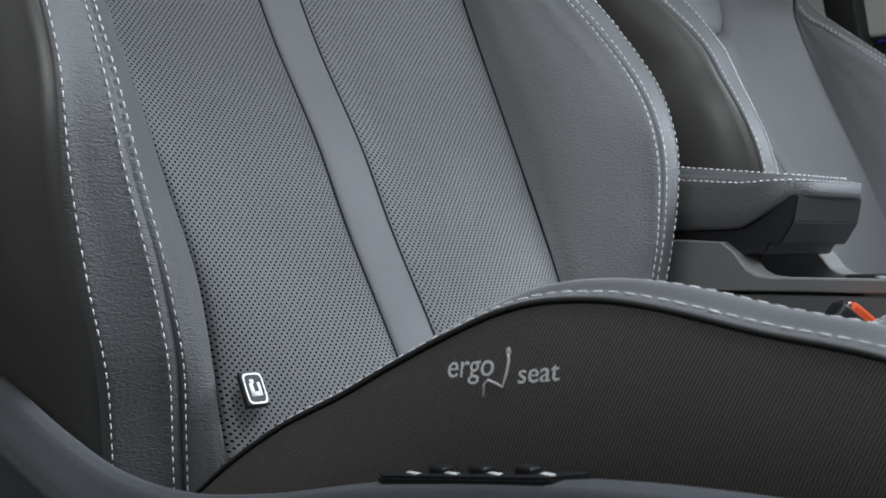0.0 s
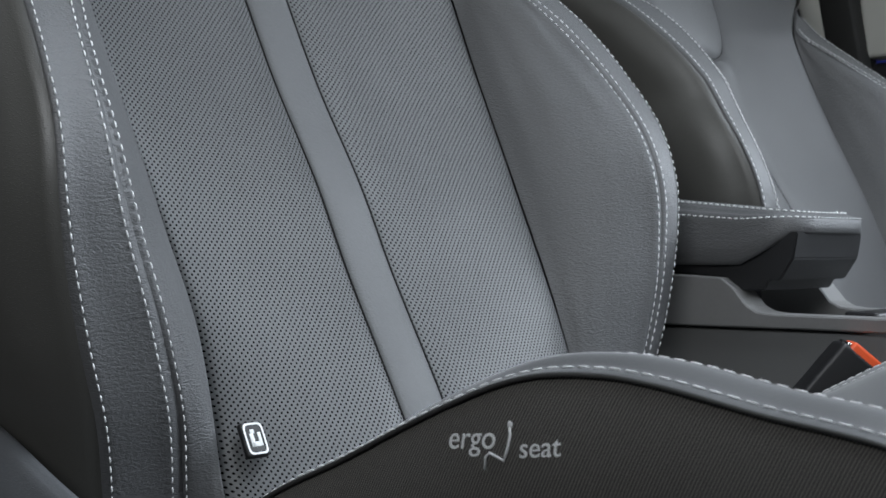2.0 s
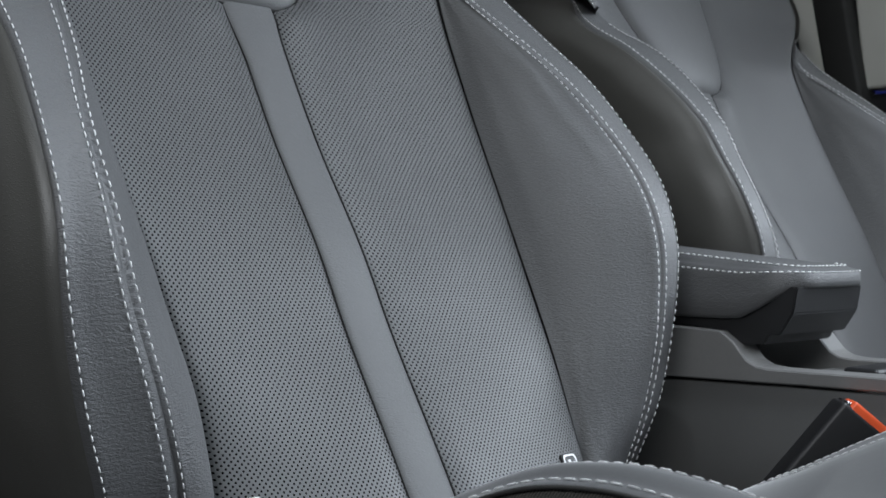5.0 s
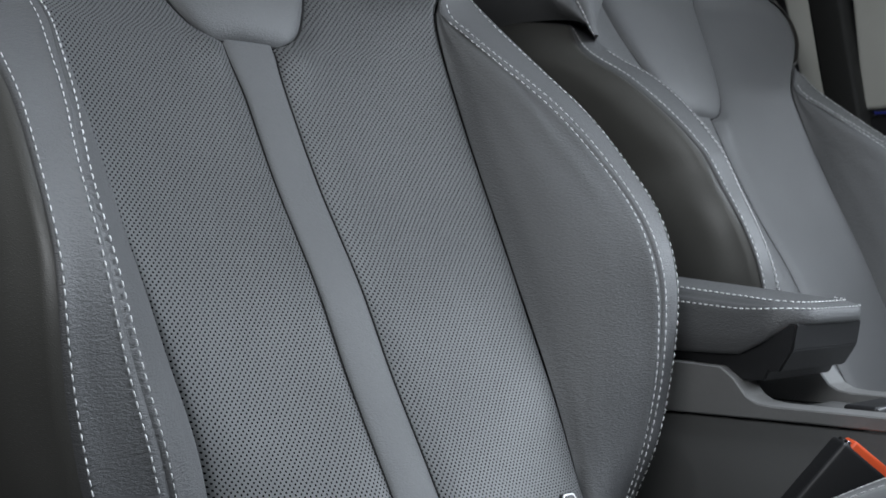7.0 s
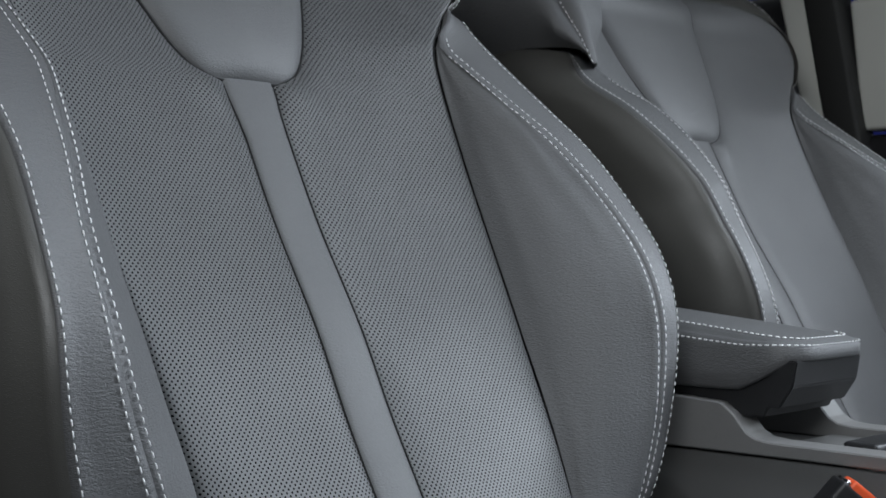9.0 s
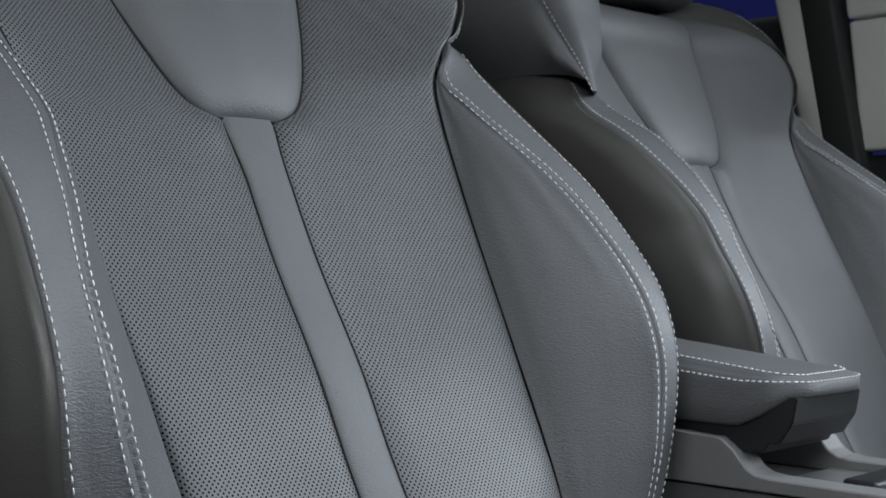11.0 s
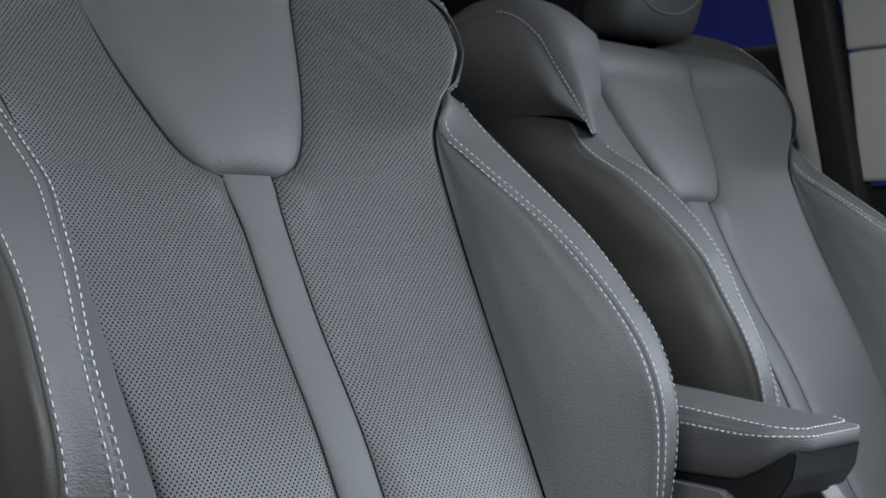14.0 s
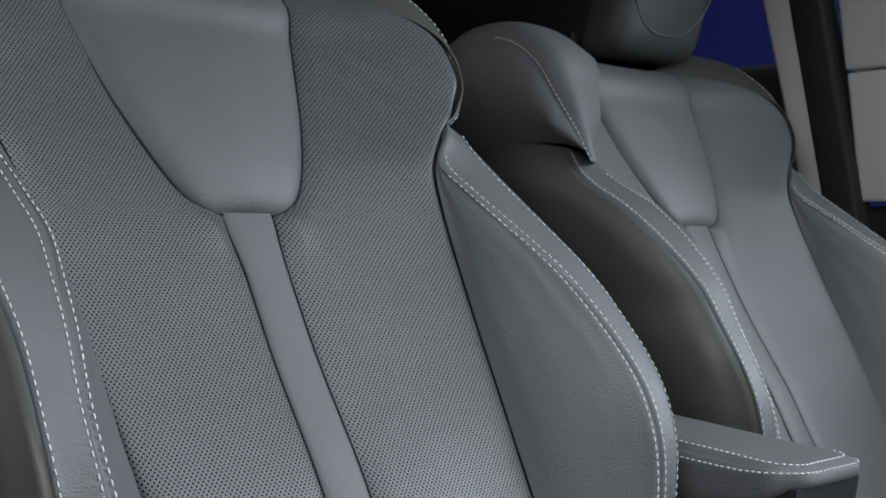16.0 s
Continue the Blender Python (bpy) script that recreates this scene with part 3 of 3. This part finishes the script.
# child-seat anchor button at the foot of the backrest
def anchor_button(place, name="anchor_button"):
    b = thing(name, "small black anchor button with a white printed symbol on the backrest", "button", place)
    turn = pose(0, 0, 0, 90 - 29, 0, 0)
    part("button_body", rounded_box((0.0158, 0.0222, 0.0052), 0.0024, 4, turn @ Matrix.Translation((0, 0, 0.0024))), BLACK_PLASTIC, b)
    frame_bm = bmesh.new()
    w, h = 0.0071, 0.0100
    ring = []
    for a in range(40):
        t = 2 * math.pi * a / 40
        cx, sy = math.cos(t), math.sin(t)
        k = (abs(cx) ** 6 + abs(sy) ** 6) ** (-1 / 6)
        ring.append((frame_bm.verts.new((cx * k * w, sy * k * h, 0.0053)), frame_bm.verts.new((cx * k * (w - 0.0013), sy * k * (h - 0.0013), 0.0053))))
    for i in range(40):
        a, c = ring[i], ring[(i + 1) % 40]
        frame_bm.faces.new((a[0], c[0], c[1], a[1]))
    bmesh.ops.transform(frame_bm, matrix=turn, verts=frame_bm.verts)
    part("printed_frame", frame_bm, WHITE_PRINT, b)
    for x0, y0, w, h in ((-0.0022, -0.0008, 0.0028, 0.0085), (0.0, -0.0035, 0.0060, 0.0030), (0.0032, -0.0005, 0.0022, 0.0085), (-0.0012, 0.0046, 0.0030, 0.0026)):
        part("printed_bar", rounded_box((w, h, 0.0004), 0.00015, 1, turn @ Matrix.Translation((x0, y0, 0.0052))), WHITE_PRINT, b)
    return b


anchor_button((-0.139, front(0.13, 0.295) - 0.0035, 0.295))
anchor_button((0.152, front(0.152, 0.288) - 0.0035, 0.288))

# ---- seat side trim with switch panel ----
RIM = curve([(-0.76, 0.248, 0.296), (-0.604, 0.245, 0.303), (-0.548, 0.245, 0.3005), (-0.447, 0.247, 0.288), (-0.36, 0.258, 0.2715), (-0.313, 0.264, 0.267), (-0.262, 0.266, 0.271),
             (-0.203, 0.267, 0.286), (-0.137, 0.267, 0.307), (-0.09, 0.267, 0.318), (-0.04, 0.267, 0.322), (0.02, 0.265, 0.315)])


def trim_point(k, y):
    x, z = RIM(y)
    back = min(1.0, max(0.0, (y + 0.36) / 0.10))
    rows = [(x - 0.035 + 0.02 * back, z - 0.06), (x - 0.030 + 0.021 * back, z - 0.004), (x - 0.012 + 0.006 * back, z - 0.0005), (x - 0.003, z), (x + 0.003, z - 0.002), (x + 0.008 + 0.004 * back, z - 0.010 - 0.006 * back),
            (x + 0.011 + 0.004 * back, z - 0.018 - 0.006 * back), (x + 0.013 + 0.001 * back, z - 0.03), (x + 0.012, z - 0.09), (x + 0.0, z - 0.17)]
    a, b = rows[int(min(k, 8))], rows[int(min(k, 8)) + 1]
    s = k - int(min(k, 8))
    return (-(a[0] + (b[0] - a[0]) * s), y, a[1] + (b[1] - a[1]) * s)


trim = thing("seat_trim", "grained dark grey plastic side trim under the seat cushion", "seat trim")
part("trim_body", sheet(trim_point, steps(0, 9, 36), steps(-0.76, 0.02, 90)), GREY_PLASTIC, trim)
panel = thing("switch_panel", "black plastic switch panel with small buttons on the seat trim", "switch panel")
outline = [(-0.537, -0.231), (-0.537, -0.236), (-0.528, -0.247), (-0.440, -0.247), (-0.428, -0.238), (-0.440, -0.228), (-0.528, -0.227)]
lie = Matrix(((0, 1, 0, 0), (1, 0, 0, 0), (-0.12, 0, 1, 0.232), (0, 0, 0, 1)))
part("plate", extruded(outline, 0.0045, lie, 0.0012), BLACK_PLASTIC, panel, smooth=False)
for i, y in enumerate((-0.462, -0.484, -0.508)):
    part("button", rounded_box((0.007, 0.009, 0.0034), 0.0012, 2, Matrix.Translation((-0.234, y, 0.232 - 0.12 * y + 0.0055))), BLACK_PLASTIC, panel)
for i, y in enumerate((-0.451, -0.473, -0.496, -0.522)):
    part("printed_bar", rounded_box((0.003, 0.006, 0.0006), 0.0002, 1, Matrix.Translation((-0.239, y, 0.232 - 0.12 * y + 0.0047))), WHITE_PRINT, panel)

# ---- centre console ----
console = thing("centre_console", "dark plastic centre console with a pale raised lip", "centre console")
SIDE_X = 0.320
yz = Matrix(((0, 0, 1, SIDE_X), (1, 0, 0, 0), (0, 1, 0, 0), (0, 0, 0, 1)))
lip = [(-0.95, 0.346), (-0.30, 0.346), (-0.05, 0.343), (0.10, 0.343), (0.10, 0.388), (-0.18, 0.388), (-0.222, 0.386), (-0.235, 0.377), (-0.247, 0.363), (-0.256, 0.3585), (-0.27, 0.357), (-0.95, 0.357)]
part("lip", extruded(lip, 0.030, yz, 0.0012, 1), LIP_PLASTIC, console, smooth=False)
part("lip", extruded(lip, 0.030, Matrix.Translation((0.135, 0, 0)) @ yz, 0.0012, 1), LIP_PLASTIC, console, smooth=False)
part("console_side", extruded([(-0.95, 0.05), (0.10, 0.05), (0.10, 0.3425), (-0.05, 0.3425), (-0.30, 0.3455), (-0.95, 0.3455)], 0.153, Matrix.Translation((0.006, 0, 0)) @ yz, 0.002), CONSOLE_PLASTIC, console)
part("tray", rounded_box((0.103, 0.60, 0.004), 0.001, 1, Matrix.Translation((0.4025, -0.55, 0.3465))), LIP_PLASTIC, console)
part("tray_edge", rounded_box((0.10, 0.03, 0.012), 0.004, 3, Matrix.Translation((0.4025, -0.33, 0.354))), BLACK_PLASTIC, console)
part("lid_base", rounded_box((0.103, 0.26, 0.028), 0.006, 3, Matrix.Translation((0.4025, -0.05, 0.372))), BLACK_PLASTIC, console)

# ---- armrest ----
ARM_X0, ARM_X1, NOSE, ARM_BACK = 0.323, 0.443, -0.292, 0.02


def arm_outline(inset, count=10):
    """Plan of the armrest: rounded at the nose; rows of (x, y)."""
    x0, x1, y0 = ARM_X0 + inset, ARM_X1 - inset, NOSE + inset
    r0, r1 = 0.034 - inset * 0.6, 0.022 - inset * 0.5
    pts = [(x0, y) for y in steps(ARM_BACK, y0 + r0 + 0.02, 14)]
    pts += [(x0 + r0 - r0 * math.cos(a), y0 + r0 - r0 * math.sin(a)) for a in steps(0, math.pi / 2, count)]
    pts += [(x1 - r1 + r1 * math.sin(a), y0 + r1 - r1 * math.cos(a)) for a in steps(0, math.pi / 2, count)]
    pts += [(x1, y) for y in steps(y0 + r1 + 0.02, ARM_BACK, 14)]
    return pts


def arm_top(y):
    return 0.4385 + 0.10 * (y - NOSE)


def arm_low(y):
    t = min(1.0, max(0.0, (y - NOSE) / 0.062))
    return 0.4225 - 0.0265 * (t * t * (3 - 2 * t))


armrest = thing("armrest", "grey leather centre armrest with double stitching and black underside", "armrest")
rings = []
for k, inset, up in ((0, 0.004, None), (1, 0.0005, 0.08), (2, 0.0, 0.35), (3, 0.0, 0.70), (4, 0.0012, 0.84), (5, 0.0040, 0.885), (6, 0.0055, 0.89), (7, 0.0065, 0.93), (8, 0.011, 0.995), (9, 0.02, 1.0), (10, 0.03, 1.005), (11, 0.045, 1.006)):
    ring = []
    for x, y in arm_outline(inset):
        lo, hi = arm_low(y), arm_top(y)
        ring.append((x, y, lo + (hi - lo) * (up if up is not None else 0.0)))
    rings.append(ring)
n = len(rings[0])
verts = [p for r in rings for p in r]
faces = [(k * n + i, k * n + i + 1, (k + 1) * n + i + 1, (k + 1) * n + i) for k in range(len(rings) - 1) for i in range(n - 1)]
faces.append(tuple((len(rings) - 1) * n + i for i in range(n)))
faces.append(tuple(range(n))[::-1])
cover = part("armrest_cover", (verts, faces), LEATHER, armrest)
for inset, up, nrm in ((0.0002, 0.80, Vector((-0.9, -0.2, 0.3))), (0.0105, 1.0, Vector((-0.1, 0, 1)))):
    rows = []
    for x, y in arm_outline(inset)[:-15]:
        lo, hi = arm_low(y), arm_top(y)
        rows.append((Vector((x, y, lo + (hi - lo) * up)) + nrm * 0.0006, nrm.normalized()))
    part("stitching", stitches(rows, 0.0058, 0.0042, 0.0006), THREAD, cover, "light grey thread")
base = [(-0.288, 0.4235), (-0.284, 0.402), (-0.272, 0.384), (-0.262, 0.384), (-0.258, 0.376), (-0.215, 0.374), (-0.19, 0.388), (0.0, 0.390), (0.0, 0.3965), (-0.232, 0.3975), (-0.262, 0.411), (-0.28, 0.4235)]
part("latch", extruded(base, 0.106, Matrix.Translation((0.010, 0, 0)) @ yz, 0.0012), BLACK_PLASTIC, armrest, "black plastic underside with latch", smooth=False)

# ---- belt buckle ----
buckle = thing("belt_buckle", "black seat belt buckle with orange-red release button", "belt buckle")
up = Vector((0.027, -0.028, 0.046)).normalized()
wide = Vector((0.024, -0.024, -0.018))
wide = (wide - up * wide.dot(up)).normalized()
thick = up.cross(wide)
frame_m = Matrix((wide, thick, up)).transposed().to_4x4()
frame_m.translation = Vector((0.304, -0.341, 0.339)) + wide * 0.020 - up * 0.045
part("buckle_body", rounded_box((0.046, 0.030, 0.090), 0.004, 3, frame_m), BLACK_PLASTIC, buckle)
part("release_button", rounded_box((0.037, 0.024, 0.012), 0.0028, 3, frame_m @ Matrix.Translation((0.002, -0.002, 0.0445))), ORANGE, buckle, "orange-red release button")
part("buckle_rim", rounded_box((0.004, 0.024, 0.006), 0.0012, 2, frame_m @ Matrix.Translation((-0.0185, -0.001, 0.0442))), CHROME, buckle)
part("stalk", rounded_box((0.030, 0.010, 0.14), 0.003, 2, frame_m @ Matrix.Translation((0, 0, -0.10))), BLACK_PLASTIC, buckle)

# ---- the far door, pillar and what lies behind ----
pillar = tagged(new("pillar_trim"), "light grey plastic door pillar trim with dark belt slot", "pillar trim", kind="structure")


def leaning(y0, y1, z0, z1, x, thickness, shear, m=None):
    """An upright slab beside the far seat, leaning back with height."""
    bm = rounded_box((thickness, y1 - y0, z1 - z0), 0.006, 2, Matrix.Translation((x, (y0 + y1) / 2, (z0 + z1) / 2)))
    for v in bm.verts:
        v.co.y += shear * (v.co.z - 0.72)
        v.co.x -= 0.10 * (v.co.z - 0.72)
    return bm


part("pillar_cover", leaning(0.110, 0.158, 0.40, 1.20, 1.14, 0.06, 0.17), PILLAR_TRIM, pillar)
part("weatherstrip", leaning(0.072, 0.124, 0.40, 1.20, 1.130, 0.05, 0.13), RUBBER, pillar, "black rubber weatherstrip")
door = tagged(new("door_frame"), "pale grey inner frame of the far front door", "door frame", kind="structure")
part("frame_panel", leaning(-0.30, 0.076, 0.685, 0.872, 1.15, 0.04, 0.055), PILLAR_TRIM, door)
part("frame_panel", leaning(-0.30, 0.076, 0.875, 1.20, 1.146, 0.04, 0.055), PILLAR_TRIM, door)
door_card = tagged(new("door_card"), "black plastic inner door panel beside the far seat", "door panel", kind="structure")
part("card", rounded_box((0.06, 1.5, 0.66), 0.02, 3, Matrix.Translation((1.17, -0.45, 0.35))), BLACK_PLASTIC, door_card)
rear_door = tagged(new("rear_door_card"), "black plastic rear door panel below the window", "door panel", kind="structure")
part("card", rounded_box((0.06, 1.35, 0.96), 0.03, 3, Matrix.Translation((1.19, 0.86, 0.43))), BLACK_PLASTIC, rear_door)

# dark panel added to hide the blue wall between the seats
added_pillar = part("pillar_rear_added", leaning(0.66, 1.75, 0.90, 1.20, 1.19, 0.05, 0.15), BLACK_PLASTIC)
tagged(added_pillar, "dark pillar panel added to cover the hall wall", "pillar", kind="structure")
# made-up bench whose black stands in for the dark rear cabin
bench = thing("rear_bench", "made-up rear bench, black for the shade in the cabin", "rear seat")
part("bench_back", rounded_box((1.30, 0.16, 0.60), 0.05, 4, pose(0.36, 1.05, 0.55, -18, 0, 0)), BLACK_PLASTIC, bench)
part("bench_cushion", rounded_box((1.30, 0.50, 0.16), 0.05, 4, Matrix.Translation((0.36, 0.75, 0.08))), BLACK_PLASTIC, bench)

# unseen door pillar and rear door on the near side, added to shade the seat
shade_pillar = part("pillar_near_shade", leaning(0.12, 0.28, 0.0, 1.20, -0.44, 0.08, 0.10), BLACK_PLASTIC)
for v in shade_pillar.data.vertices:
    v.co.x += 0.20 * (v.co.z - 0.72)
tagged(shade_pillar, "unseen black door pillar that shades the near seat", "pillar", kind="structure")
shade_rear_door = part("door_near_rear_shade", rounded_box((0.06, 1.3, 1.1), 0.03, 2, Matrix.Translation((-0.47, 0.95, 0.55))), BLACK_PLASTIC)
tagged(shade_rear_door, "unseen black rear door panel that shades the near seat", "door panel", kind="structure")

# unseen door slab, set to block low light from the left
shade_front_door = part("door_near_front_shade", rounded_box((1.05, 0.09, 0.80), 0.03, 2, pose(-1.02, -0.98, 0.50, 0, 0, 142)), BLACK_PLASTIC)
tagged(shade_front_door, "unseen black front door panel that blocks light from the left", "door panel", kind="structure")

# shell of the car
floor = part("floor", rounded_box((2.0, 3.0, 0.04), 0.005, 1, Matrix.Translation((0.36, 0.2, -0.02))), CARPET)
tagged(floor, "black carpeted car floor", "floor", kind="structure")
# unseen roof slab whose front edge is set to shade the upper seats
roof = part("ceiling", rounded_box((1.40, 2.12, 0.04), 0.015, 2, Matrix.Translation((0.36, 0.64, 1.22))), HEADLINER)
tagged(roof, "unseen grey fabric headliner that shades the seat tops", "ceiling", kind="structure")
# dark wall added to close off the space behind the bench
rear_backing = part("wall_rear_backing", rounded_box((1.5, 0.05, 1.2), 0.01, 2, Matrix.Translation((0.36, 1.60, 0.60))), BLACK_PLASTIC)
tagged(rear_backing, "dark backing wall added behind the cabin", "wall", kind="structure")
# unseen block, made tall to cut the front lamp off the lower seats
dash_blocker = part("dashboard", rounded_box((1.5, 0.40, 0.72), 0.08, 4, Matrix.Translation((0.36, -1.46, 0.61))), BLACK_PLASTIC)
tagged(dash_blocker, "unseen black dashboard block that keeps light off the lower seats", "dashboard", kind="structure")

# hall outside
ground = part("ground", rounded_box((60, 60, 0.05), 0.01, 1, Matrix.Translation((0, 0, -0.30))), DARK_WALL)
tagged(ground, "dark hall floor outside the car", "ground", kind="structure")
hall = part("wall_hall", rounded_box((0.1, 12, 3.4), 0.01, 1, pose(4.6, 3.2, 1.43, 0, 0, 0)), BLUE_WALL)
tagged(hall, "deep blue exhibition wall behind the car", "wall", kind="structure")
